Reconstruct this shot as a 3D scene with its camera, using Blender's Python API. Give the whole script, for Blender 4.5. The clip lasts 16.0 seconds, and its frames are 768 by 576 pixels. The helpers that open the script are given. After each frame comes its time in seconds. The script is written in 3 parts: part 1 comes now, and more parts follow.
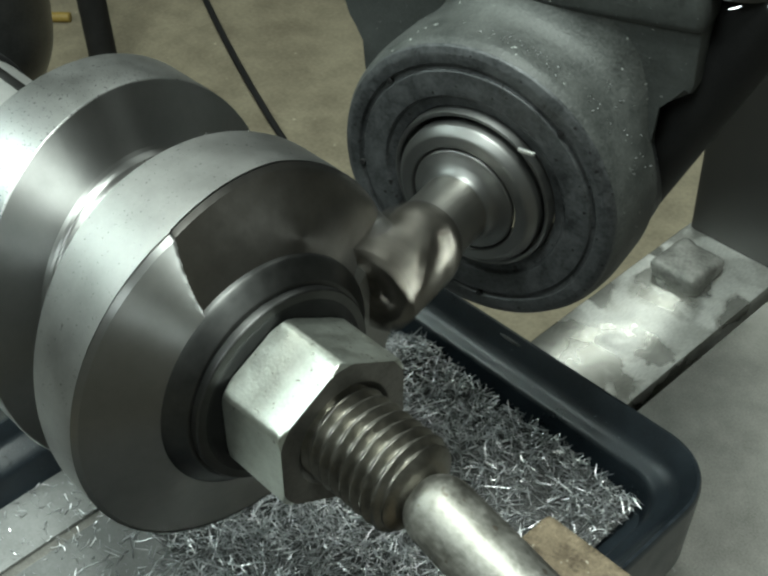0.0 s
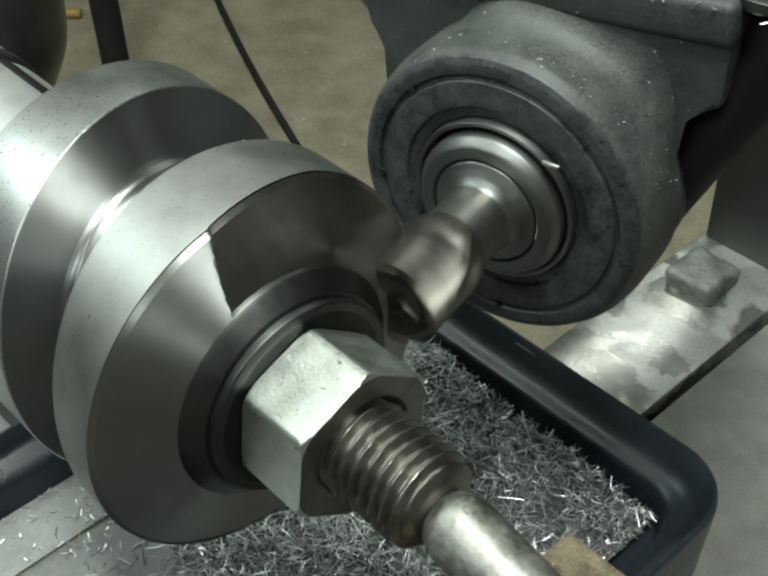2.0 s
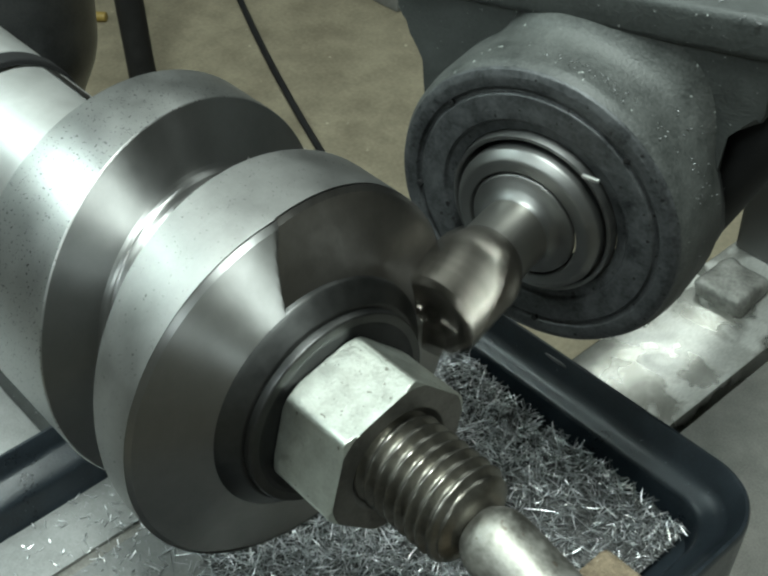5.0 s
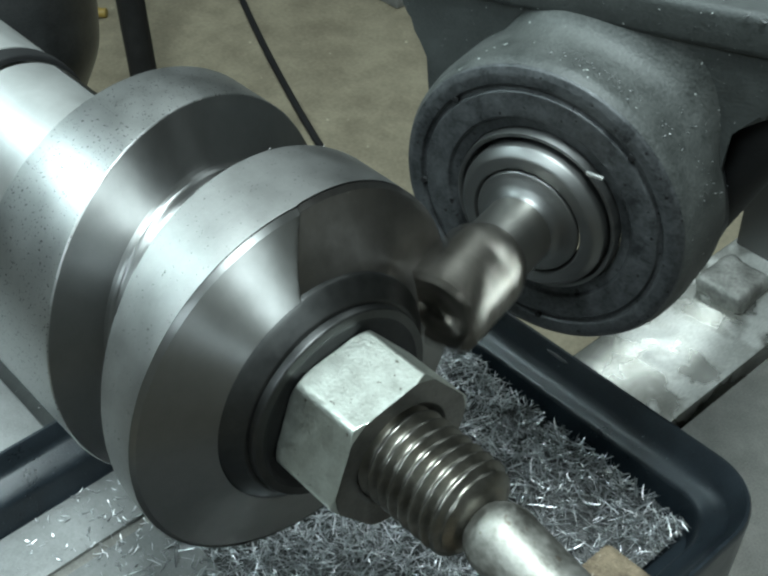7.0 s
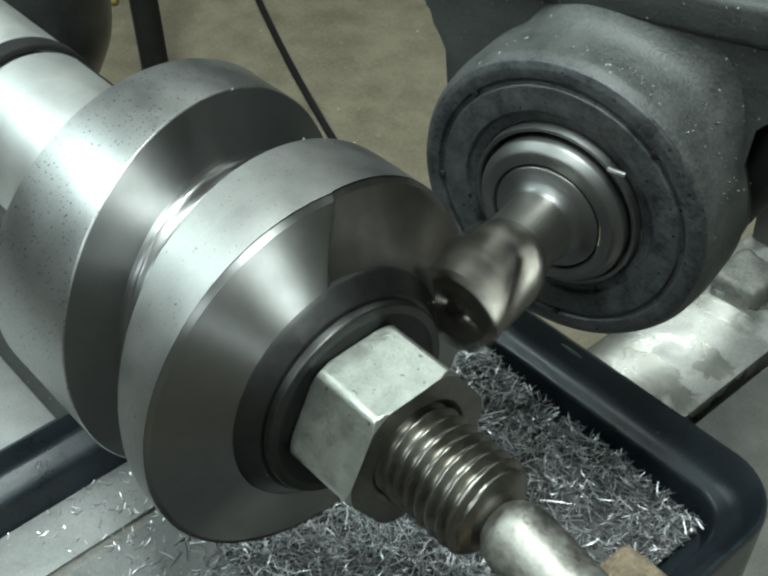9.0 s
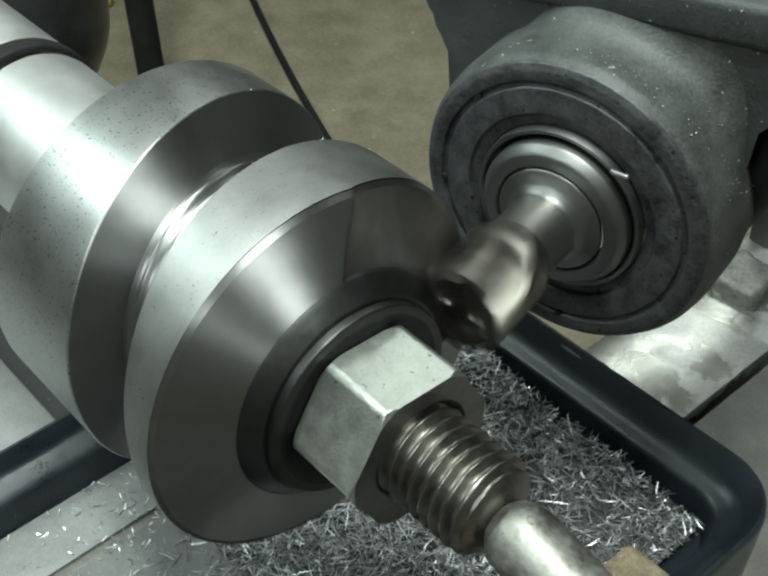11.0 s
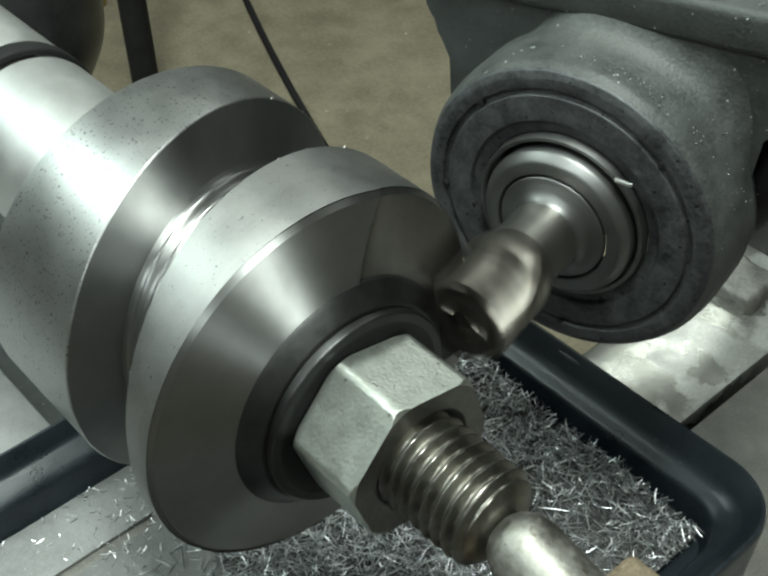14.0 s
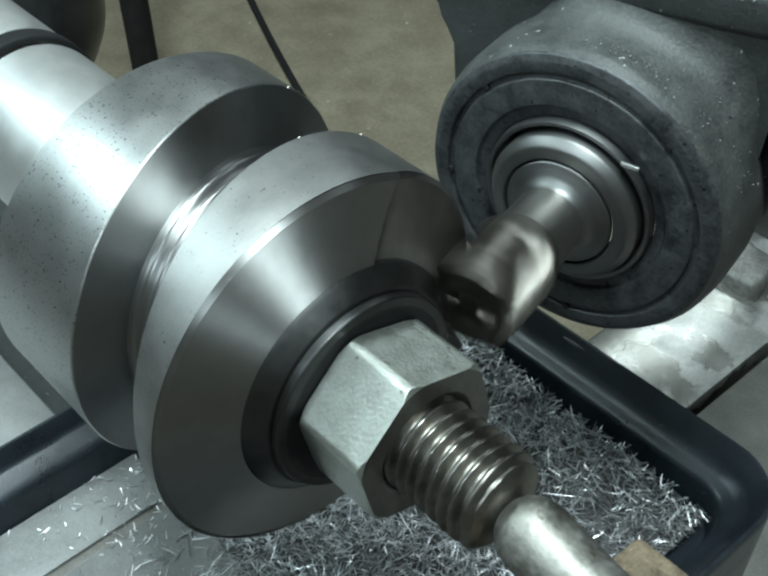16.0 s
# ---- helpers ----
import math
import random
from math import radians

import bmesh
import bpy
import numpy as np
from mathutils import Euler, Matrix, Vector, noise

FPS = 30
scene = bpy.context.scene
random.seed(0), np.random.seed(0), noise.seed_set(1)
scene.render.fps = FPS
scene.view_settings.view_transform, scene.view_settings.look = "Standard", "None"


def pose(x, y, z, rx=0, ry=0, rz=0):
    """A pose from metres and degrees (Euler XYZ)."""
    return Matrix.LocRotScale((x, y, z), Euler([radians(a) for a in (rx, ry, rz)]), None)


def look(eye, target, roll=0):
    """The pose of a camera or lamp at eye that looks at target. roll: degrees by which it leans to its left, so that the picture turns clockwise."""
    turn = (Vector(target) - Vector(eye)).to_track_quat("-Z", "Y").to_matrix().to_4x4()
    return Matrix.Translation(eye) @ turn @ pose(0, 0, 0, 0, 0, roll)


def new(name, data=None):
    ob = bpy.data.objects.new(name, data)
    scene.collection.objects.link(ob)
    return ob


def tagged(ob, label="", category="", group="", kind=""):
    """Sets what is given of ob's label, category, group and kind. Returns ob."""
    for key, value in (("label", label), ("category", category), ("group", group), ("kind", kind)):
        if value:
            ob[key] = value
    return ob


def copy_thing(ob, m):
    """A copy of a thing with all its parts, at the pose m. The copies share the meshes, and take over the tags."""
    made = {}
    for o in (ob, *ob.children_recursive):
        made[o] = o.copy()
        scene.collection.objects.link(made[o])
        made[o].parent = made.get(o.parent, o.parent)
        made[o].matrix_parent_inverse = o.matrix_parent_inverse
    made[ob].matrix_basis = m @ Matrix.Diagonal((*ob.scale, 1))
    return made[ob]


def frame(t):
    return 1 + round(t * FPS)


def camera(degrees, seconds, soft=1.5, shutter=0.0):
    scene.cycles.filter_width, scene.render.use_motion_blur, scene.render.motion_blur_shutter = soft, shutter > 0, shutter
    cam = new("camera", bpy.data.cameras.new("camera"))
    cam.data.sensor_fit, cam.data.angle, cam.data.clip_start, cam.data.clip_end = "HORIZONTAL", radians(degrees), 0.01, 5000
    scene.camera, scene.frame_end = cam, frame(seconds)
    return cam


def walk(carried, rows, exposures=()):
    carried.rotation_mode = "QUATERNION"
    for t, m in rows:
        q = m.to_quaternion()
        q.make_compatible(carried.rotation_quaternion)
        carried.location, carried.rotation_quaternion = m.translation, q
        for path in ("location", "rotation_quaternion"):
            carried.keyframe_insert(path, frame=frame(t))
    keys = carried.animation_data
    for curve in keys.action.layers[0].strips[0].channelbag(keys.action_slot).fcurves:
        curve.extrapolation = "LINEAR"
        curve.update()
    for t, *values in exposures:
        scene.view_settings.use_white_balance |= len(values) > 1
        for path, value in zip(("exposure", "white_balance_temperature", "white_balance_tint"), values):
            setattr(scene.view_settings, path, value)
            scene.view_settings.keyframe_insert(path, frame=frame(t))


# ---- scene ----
MM = 0.001


# ---- camera ----
cam = camera(35.69, 16.0, soft=2.5, shutter=0.8)
walk(cam, [
    (0, look((0.13695, -0.08786, 0.15784), (0.00795, 0.02686, 0.00586), -2.52)),
    (0.5, look((0.13481, -0.08673, 0.15741), (0.00555, 0.02713, 0.00500), -2.39)),
    (1, look((0.13374, -0.08650, 0.15777), (0.00444, 0.02727, 0.00533), -2.32)),
    (1.5, look((0.13279, -0.08681, 0.15771), (0.00379, 0.02709, 0.00511), -2.16)),
    (2, look((0.13244, -0.08745, 0.15827), (0.00287, 0.02636, 0.00609), -2.04)),
    (2.5, look((0.13215, -0.08761, 0.15867), (0.00175, 0.02561, 0.00676), -2.25)),
    (3, look((0.13077, -0.08829, 0.15904), (-0.00017, 0.02438, 0.00719), -2.23)),
    (3.5, look((0.12993, -0.08752, 0.15887), (-0.00125, 0.02495, 0.00708), -2.22)),
    (4, look((0.12913, -0.08748, 0.15912), (-0.00285, 0.02474, 0.00783), -2.36)),
    (4.5, look((0.12917, -0.08817, 0.15897), (-0.00321, 0.02350, 0.00762), -2.27)),
    (7, look((0.12923, -0.09010, 0.15955), (-0.00278, 0.02115, 0.00757), -2.15)),
    (7.5, look((0.12822, -0.08901, 0.15901), (-0.00350, 0.02208, 0.00667), -2.14)),
    (8, look((0.12783, -0.08843, 0.15848), (-0.00420, 0.02197, 0.00591), -2.22)),
    (8.5, look((0.12688, -0.08865, 0.15866), (-0.00534, 0.02094, 0.00565), -2.06)),
    (9, look((0.12625, -0.08975, 0.15905), (-0.00575, 0.01935, 0.00551), -2.10)),
    (11.5, look((0.12538, -0.09145, 0.15935), (-0.00564, 0.01893, 0.00589), -1.72)),
    (12, look((0.12544, -0.09188, 0.15940), (-0.00517, 0.01858, 0.00565), -1.62)),
    (12.5, look((0.12572, -0.09237, 0.16010), (-0.00470, 0.01875, 0.00666), -1.53)),
    (13, look((0.12464, -0.09239, 0.16042), (-0.00573, 0.01878, 0.00698), -1.48)),
    (13.5, look((0.12387, -0.09171, 0.16014), (-0.00655, 0.01999, 0.00713), -1.43)),
    (14, look((0.12263, -0.09106, 0.15935), (-0.00765, 0.02026, 0.00594), -1.38)),
    (14.5, look((0.12197, -0.09085, 0.15897), (-0.00848, 0.01974, 0.00518), -1.47)),
    (15, look((0.12205, -0.09172, 0.15889), (-0.00820, 0.01863, 0.00475), -1.47)),
    (15.5, look((0.12229, -0.09218, 0.15940), (-0.00746, 0.01832, 0.00495), -1.45)),
    (16, look((0.12253, -0.09164, 0.15805), (-0.00722, 0.01857, 0.00338), -1.87)),
], exposures=[(0, 0.06, 6300, 6), (1.5, 0.06, 6380, 7), (3.5, 0.12, 6400, 6), (4.7, 0.12, 6250, 6), (6.8, 0.16, 5750, 6), (7.5, 0.16, 5780, 7), (9, 0.14, 6080, 7), (11.3, 0.12, 6280, 6), (12.4, 0.11, 6500, 7), (14, 0.13, 6320, 7), (14.7, 0.12, 6080, 6), (16, 0.12, 5720, 6)])

# ---- light ----
world = bpy.data.worlds.new("workshop_air")
scene.world = world
world.use_nodes = True
world.node_tree.nodes["Background"].inputs[0].default_value = (0.75, 0.85, 0.8, 1)
world.node_tree.nodes["Background"].inputs[1].default_value = 0.03


def area_lamp(name, eye, target, sx, sy, watts, colour):
    data = bpy.data.lights.new(name, "AREA")
    data.shape, data.size, data.size_y, data.energy, data.color = "RECTANGLE", sx, sy, watts, colour
    ob = new(name, data)
    ob.matrix_world = look(eye, target)
    return ob


# a work lamp behind the spindle on the operator's side, and three ceiling tubes
area_lamp("work_lamp_light", (-0.59, -0.30, 0.57), (-0.04, 0.0, 0.0), 0.24, 0.20, 3.0, (0.86, 1.0, 0.93))
area_lamp("near_tube_light", (0.14, -0.16, 1.82), (-0.05, 0.0, 0.0), 0.30, 0.9, 54.0, (0.92, 1.0, 0.92))
area_lamp("side_tube_light", (-0.1, -1.75, 1.75), (-0.02, 0.0, -0.1), 1.2, 0.30, 18.0, (0.9, 1.0, 0.95))
area_lamp("far_tube_light", (-1.05, 1.65, 1.85), (-0.4, 0.6, -0.6), 1.2, 0.30, 9.0, (0.93, 1.0, 0.92))


# ---- materials ----
def material(name):
    m = bpy.data.materials.new(name)
    m.use_nodes = True
    nt = m.node_tree
    return m, nt, nt.nodes["Principled BSDF"]


def node(nt, kind, **values):
    n = nt.nodes.new(kind)
    for key, value in values.items():
        n.inputs[key].default_value = value
    return n


def ramp(nt, source, stops):
    r = nt.nodes.new("ShaderNodeValToRGB")
    el = r.color_ramp.elements
    while len(el) < len(stops):
        el.new(0.5)
    for e, (at, c) in zip(el, stops):
        e.position = at
        e.color = (*c, 1) if len(c) == 3 else (c[0], c[0], c[0], 1)
    nt.links.new(source, r.inputs[0])
    return r


def surface(name, dark, light, metal=0.0, rough=(0.4, 0.6), scale=300.0, bump=0.1, stretch=(1, 1, 1), grain=1500.0, spots=None, distance=0.0004):
    """Two scales of noise: patches drive colour and gloss, grain drives relief."""
    m, nt, bsdf = material(name)
    co = nt.nodes.new("ShaderNodeTexCoord")
    mp = node(nt, "ShaderNodeMapping", Scale=stretch)
    nt.links.new(co.outputs["Object"], mp.inputs["Vector"])
    big = node(nt, "ShaderNodeTexNoise", Scale=scale, Detail=5.0, Roughness=0.6)
    fine = node(nt, "ShaderNodeTexNoise", Scale=grain, Detail=3.0)
    nt.links.new(co.outputs["Object"], big.inputs["Vector"])
    nt.links.new(mp.outputs[0], fine.inputs["Vector"])
    mix = node(nt, "ShaderNodeMath")
    mix.operation = "MULTIPLY_ADD"
    mix.inputs[1].default_value = 0.35
    nt.links.new(fine.outputs[0], mix.inputs[0])
    half = node(nt, "ShaderNodeMath")
    half.operation = "MULTIPLY"
    half.inputs[1].default_value = 0.65
    nt.links.new(big.outputs[0], half.inputs[0])
    nt.links.new(half.outputs[0], mix.inputs[2])
    col = ramp(nt, mix.outputs[0], [(0.36, dark), (0.64, light)])
    out = col.outputs[0]
    if spots:
        colour, size, amount = spots
        vor = node(nt, "ShaderNodeTexNoise", Scale=size, Detail=1.0)
        nt.links.new(co.outputs["Object"], vor.inputs["Vector"])
        mask = ramp(nt, vor.outputs[0], [(amount, (0.0,)), (amount + 0.04, (1.0,))])
        blend = nt.nodes.new("ShaderNodeMix")
        blend.data_type = "RGBA"
        nt.links.new(mask.outputs[0], blend.inputs[0])
        nt.links.new(out, blend.inputs[6])
        blend.inputs[7].default_value = (*colour, 1)
        out = blend.outputs[2]
    nt.links.new(out, bsdf.inputs["Base Color"])
    ro = ramp(nt, mix.outputs[0], [(0.35, (rough[0],)), (0.65, (rough[1],))])
    nt.links.new(ro.outputs[0], bsdf.inputs["Roughness"])
    bsdf.inputs["Metallic"].default_value = metal
    b = node(nt, "ShaderNodeBump", Strength=bump, Distance=distance)
    nt.links.new(fine.outputs[0], b.inputs["Height"])
    nt.links.new(b.outputs[0], bsdf.inputs["Normal"])
    return m


def turned_steel(name, dark, light, rough, pitch=2600.0, bump=0.05, speck=0.0, aniso=0.75, axis="X"):
    """Bright steel with turning marks that run round the x axis of the object."""
    m, nt, bsdf = material(name)
    co = nt.nodes.new("ShaderNodeTexCoord")
    sep = nt.nodes.new("ShaderNodeSeparateXYZ")
    nt.links.new(co.outputs["Object"], sep.inputs[0])
    yz = nt.nodes.new("ShaderNodeCombineXYZ")
    nt.links.new(sep.outputs[1], yz.inputs[1])
    nt.links.new(sep.outputs[2], yz.inputs[2])
    length = nt.nodes.new("ShaderNodeVectorMath")
    length.operation = "LENGTH"
    nt.links.new(yz.outputs[0], length.inputs[0])
    ring = nt.nodes.new("ShaderNodeCombineXYZ")
    if axis == "Y":
        for link in list(nt.links):
            if link.to_node == yz:
                nt.links.remove(link)
        nt.links.new(sep.outputs[0], yz.inputs[0])
        nt.links.new(sep.outputs[2], yz.inputs[2])
    nt.links.new(sep.outputs[1 if axis == "Y" else 0], ring.inputs[0])
    tangent = nt.nodes.new("ShaderNodeTangent")
    tangent.direction_type, tangent.axis = "RADIAL", axis
    nt.links.new(tangent.outputs[0], bsdf.inputs["Tangent"])
    bsdf.inputs["Anisotropic"].default_value = aniso
    bsdf.inputs["Anisotropic Rotation"].default_value = 0.25
    nt.links.new(length.outputs["Value"], ring.inputs[1])
    marks = node(nt, "ShaderNodeTexNoise", Scale=pitch, Detail=3.0)
    nt.links.new(ring.outputs[0], marks.inputs["Vector"])
    patch = node(nt, "ShaderNodeTexNoise", Scale=110.0, Detail=8.0, Roughness=0.75)
    nt.links.new(co.outputs["Object"], patch.inputs["Vector"])
    fine = node(nt, "ShaderNodeTexNoise", Scale=2200.0, Detail=2.0)
    nt.links.new(co.outputs["Object"], fine.inputs["Vector"])
    col = ramp(nt, patch.outputs[0], [(0.3, dark), (0.7, light)])
    out = col.outputs[0]
    if speck:
        pits = node(nt, "ShaderNodeTexNoise", Scale=1900.0, Detail=1.0)
        nt.links.new(co.outputs["Object"], pits.inputs["Vector"])
        mask = ramp(nt, pits.outputs[0], [(speck, (0.0,)), (speck + 0.03, (1.0,))])
        blend = nt.nodes.new("ShaderNodeMix")
        blend.data_type = "RGBA"
        nt.links.new(mask.outputs[0], blend.inputs[0])
        nt.links.new(out, blend.inputs[6])
        blend.inputs[7].default_value = (0.1, 0.1, 0.1, 1)
        out = blend.outputs[2]
    nt.links.new(out, bsdf.inputs["Base Color"])
    bsdf.inputs["Metallic"].default_value = 1.0
    ro = ramp(nt, patch.outputs[0], [(0.3, (rough[0],)), (0.7, (rough[1],))])
    nt.links.new(ro.outputs[0], bsdf.inputs["Roughness"])
    add = node(nt, "ShaderNodeMath")
    add.operation = "MULTIPLY_ADD"
    add.inputs[1].default_value = 0.3
    nt.links.new(fine.outputs[0], add.inputs[0])
    nt.links.new(marks.outputs[0], add.inputs[2])
    b = node(nt, "ShaderNodeBump", Strength=bump, Distance=0.0003)
    nt.links.new(add.outputs[0], b.inputs["Height"])
    nt.links.new(b.outputs[0], bsdf.inputs["Normal"])
    return m


STEEL_RIM = turned_steel("turned_steel_rim", (0.36, 0.365, 0.355), (0.46, 0.465, 0.455), (0.36, 0.46), speck=0.672, aniso=0.3, bump=0.12)
STEEL_CREST = turned_steel("turned_steel_crest", (0.27, 0.27, 0.262), (0.37, 0.37, 0.36), (0.44, 0.54), aniso=0.3, bump=0.2, speck=0.715)
STEEL_FLANK = turned_steel("milled_steel_flank", (0.43, 0.43, 0.422), (0.53, 0.53, 0.522), (0.44, 0.54), aniso=0.97, bump=0.08)
STEEL_OLD = turned_steel("older_oily_cut", (0.17, 0.16, 0.15), (0.25, 0.24, 0.225), (0.36, 0.46), pitch=1500.0, aniso=0.6)
STEEL_DARK = turned_steel("oiled_dark_steel", (0.075, 0.076, 0.076), (0.125, 0.125, 0.122), (0.38, 0.5), aniso=0.5)
STEEL_WASHER = turned_steel("black_washer_steel", (0.03, 0.03, 0.032), (0.06, 0.06, 0.062), (0.36, 0.5), aniso=0.2)
STEEL_ARBOR = turned_steel("arbor_steel", (0.56, 0.565, 0.55), (0.66, 0.665, 0.65), (0.48, 0.58), aniso=0.2, bump=0.1)
STEEL_THREAD = turned_steel("thread_steel", (0.13, 0.123, 0.106), (0.31, 0.298, 0.268), (0.3, 0.46), aniso=0.3)
STEEL_NOSE = turned_steel("spindle_steel", (0.14, 0.14, 0.137), (0.25, 0.25, 0.245), (0.40, 0.52), aniso=0.2, axis="Y")
ZINC = surface("zinc_plated_nut", (0.52, 0.54, 0.49), (0.66, 0.69, 0.635), 1.0, (0.36, 0.46), 260, 0.2, spots=((0.30, 0.30, 0.26), 900.0, 0.70))
NUT_END = surface("darker_nut_end", (0.13, 0.125, 0.115), (0.22, 0.215, 0.20), 0.8, (0.4, 0.55), 160, 0.15)
PIN = surface("worn_centre_steel", (0.17, 0.165, 0.145), (0.40, 0.39, 0.36), 1.0, (0.44, 0.62), 180, 0.2, grain=900, spots=((0.2, 0.18, 0.15), 420.0, 0.68))
SHANK = turned_steel("ground_shank_steel", (0.36, 0.345, 0.315), (0.52, 0.505, 0.47), (0.28, 0.42), aniso=0.4, axis="Y")
CUTTER = surface("cutter_steel", (0.12, 0.108, 0.092), (0.31, 0.29, 0.26), 1.0, (0.26, 0.48), 260, 0.2, grain=600)
CAST = surface("grey_cast_iron_paint", (0.030, 0.033, 0.0315), (0.060, 0.065, 0.062), 0.1, (0.5, 0.68), 110, 0.35, grain=1700, spots=((0.5, 0.52, 0.5), 1700.0, 0.77))
CAST_DUSTY = surface("dusty_cast_paint", (0.030, 0.033, 0.031), (0.088, 0.092, 0.087), 0.15, (0.45, 0.62), 130, 0.35, grain=1700, spots=((0.34, 0.36, 0.34), 900.0, 0.75))
CAST_FACE = surface("oily_machined_face", (0.024, 0.026, 0.0275), (0.092, 0.096, 0.099), 0.4, (0.36, 0.6), 210, 0.35, spots=((0.012, 0.012, 0.012), 700.0, 0.71))
BLACK = surface("black_rubber", (0.010, 0.010, 0.0105), (0.019, 0.019, 0.019), 0.0, (0.6, 0.75), 60)
BLACK.node_tree.nodes["Principled BSDF"].inputs["Specular IOR Level"].default_value = 0.2
TRAY = surface("blue_black_enamel", (0.007, 0.0098, 0.0125), (0.016, 0.022, 0.028), 0.0, (0.26, 0.42), 90, 0.15, spots=((0.12, 0.13, 0.14), 1300.0, 0.76))
TRAY.node_tree.nodes["Principled BSDF"].inputs["Specular IOR Level"].default_value = 0.5
TABLE = surface("ground_cast_table", (0.17, 0.173, 0.169), (0.27, 0.273, 0.268), 0.35, (0.42, 0.6), 70, 0.2, spots=((0.17, 0.17, 0.17), 420.0, 0.74))
TABLE_DARK = surface("oily_cast_table", (0.13, 0.126, 0.114), (0.27, 0.262, 0.24), 0.3, (0.4, 0.6), 40, 0.2)
ALU = surface("scuffed_aluminium", (0.34, 0.335, 0.305), (0.84, 0.835, 0.80), 0.9, (0.3, 0.55), 60, 0.06, stretch=(1, 0.3, 1))
nodes = ALU.node_tree
cell = nodes.nodes.new("ShaderNodeTexVoronoi")
cell.feature = "SMOOTH_F1"
cell.inputs["Scale"].default_value, cell.inputs["Smoothness"].default_value = 60.0, 0.35
cell_co = nodes.nodes.new("ShaderNodeTexCoord")
sway = node(nodes, "ShaderNodeTexNoise", Scale=55.0, Detail=3.0)
nodes.links.new(cell_co.outputs["Object"], sway.inputs["Vector"])
bent = nodes.nodes.new("ShaderNodeMix")
bent.data_type = "VECTOR"
bent.inputs[0].default_value = 0.025
nodes.links.new(cell_co.outputs["Object"], bent.inputs[4])
nodes.links.new(sway.outputs["Color"], bent.inputs[5])
nodes.links.new(bent.outputs[1], cell.inputs["Vector"])
cell_rough = ramp(nodes, cell.outputs["Color"], [(0.3, (0.24,)), (0.7, (0.42,))])
cell_tone = ramp(nodes, cell.outputs["Color"], [(0.34, (0.28, 0.28, 0.24)), (0.64, (0.92, 0.93, 0.89))])
cell_mix = nodes.nodes.new("ShaderNodeMix")
cell_mix.data_type = "RGBA"
cell_mix.inputs[0].default_value = 0.4
base_in = nodes.nodes["Principled BSDF"].inputs["Base Color"]
nodes.links.new(base_in.links[0].from_socket, cell_mix.inputs[6])
nodes.links.new(cell_tone.outputs[0], cell_mix.inputs[7])
nodes.links.new(cell_mix.outputs[2], base_in)
nodes.links.new(cell_rough.outputs[0], nodes.nodes["Principled BSDF"].inputs["Roughness"])
FLOOR = surface("beige_floor_paint", (0.155, 0.132, 0.09), (0.26, 0.228, 0.158), 0.0, (0.6, 0.75), 22, 0.1, grain=200, spots=((0.40, 0.36, 0.27), 60.0, 0.76))
WALL = surface("dull_wall_paint", (0.21, 0.21, 0.2), (0.27, 0.27, 0.258), 0.0, (0.7, 0.8), 6, 0.1, grain=150)
LUG = surface("rough_cast_aluminium", (0.12, 0.118, 0.108), (0.31, 0.305, 0.285), 0.6, (0.5, 0.7), 140, 0.5, grain=700)
CAST_DARK = surface("black_machine_paint", (0.015, 0.0145, 0.013), (0.028, 0.0265, 0.0235), 0.0, (0.5, 0.65), 40, 0.2)
RUST = surface("rusty_brown_steel", (0.075, 0.056, 0.036), (0.27, 0.215, 0.145), 0.3, (0.5, 0.75), 190, 0.6, spots=((0.42, 0.38, 0.3), 520.0, 0.7))
CHIP = surface("steel_chips", (0.30, 0.31, 0.33), (0.68, 0.69, 0.72), 1.0, (0.32, 0.55), 400, 0.1)
PULLEY = surface("worn_dark_enamel", (0.06, 0.06, 0.061), (0.11, 0.11, 0.11), 0.6, (0.28, 0.4), 60, 0.15)
nodes = CHIP.node_tree
island = nodes.nodes.new("ShaderNodeNewGeometry")
island_tone = ramp(nodes, island.outputs["Random Per Island"], [(0.0, (0.24, 0.245, 0.245)), (0.5, (0.56, 0.57, 0.58)), (1.0, (0.88, 0.89, 0.91))])
nodes.links.new(island_tone.outputs[0], nodes.nodes["Principled BSDF"].inputs["Base Color"])
# dark base colour stands for the shade in the gaps between chips
BEDDING = surface("swarf_bed_gap_shade", (0.045, 0.045, 0.044), (0.16, 0.16, 0.158), 0.5, (0.4, 0.6), 500, 0.6, grain=1200, distance=0.002)


# ---- mesh helpers ----
def part(name, bm, mat, parent=None, label="", smooth=True):
    me = bpy.data.meshes.new(name)
    bmesh.ops.recalc_face_normals(bm, faces=bm.faces)
    bm.to_mesh(me)
    bm.free()
    me.materials.append(mat)
    if smooth:
        for p in me.polygons:
            p.use_smooth = True
        me.set_sharp_from_angle(angle=radians(32))
    ob = new(name, me)
    if parent:
        ob.parent = parent
    if label:
        ob["label"] = label
    return ob


def root(name, label, category, group="", kind=""):
    return tagged(new(name), label, category, group, kind)


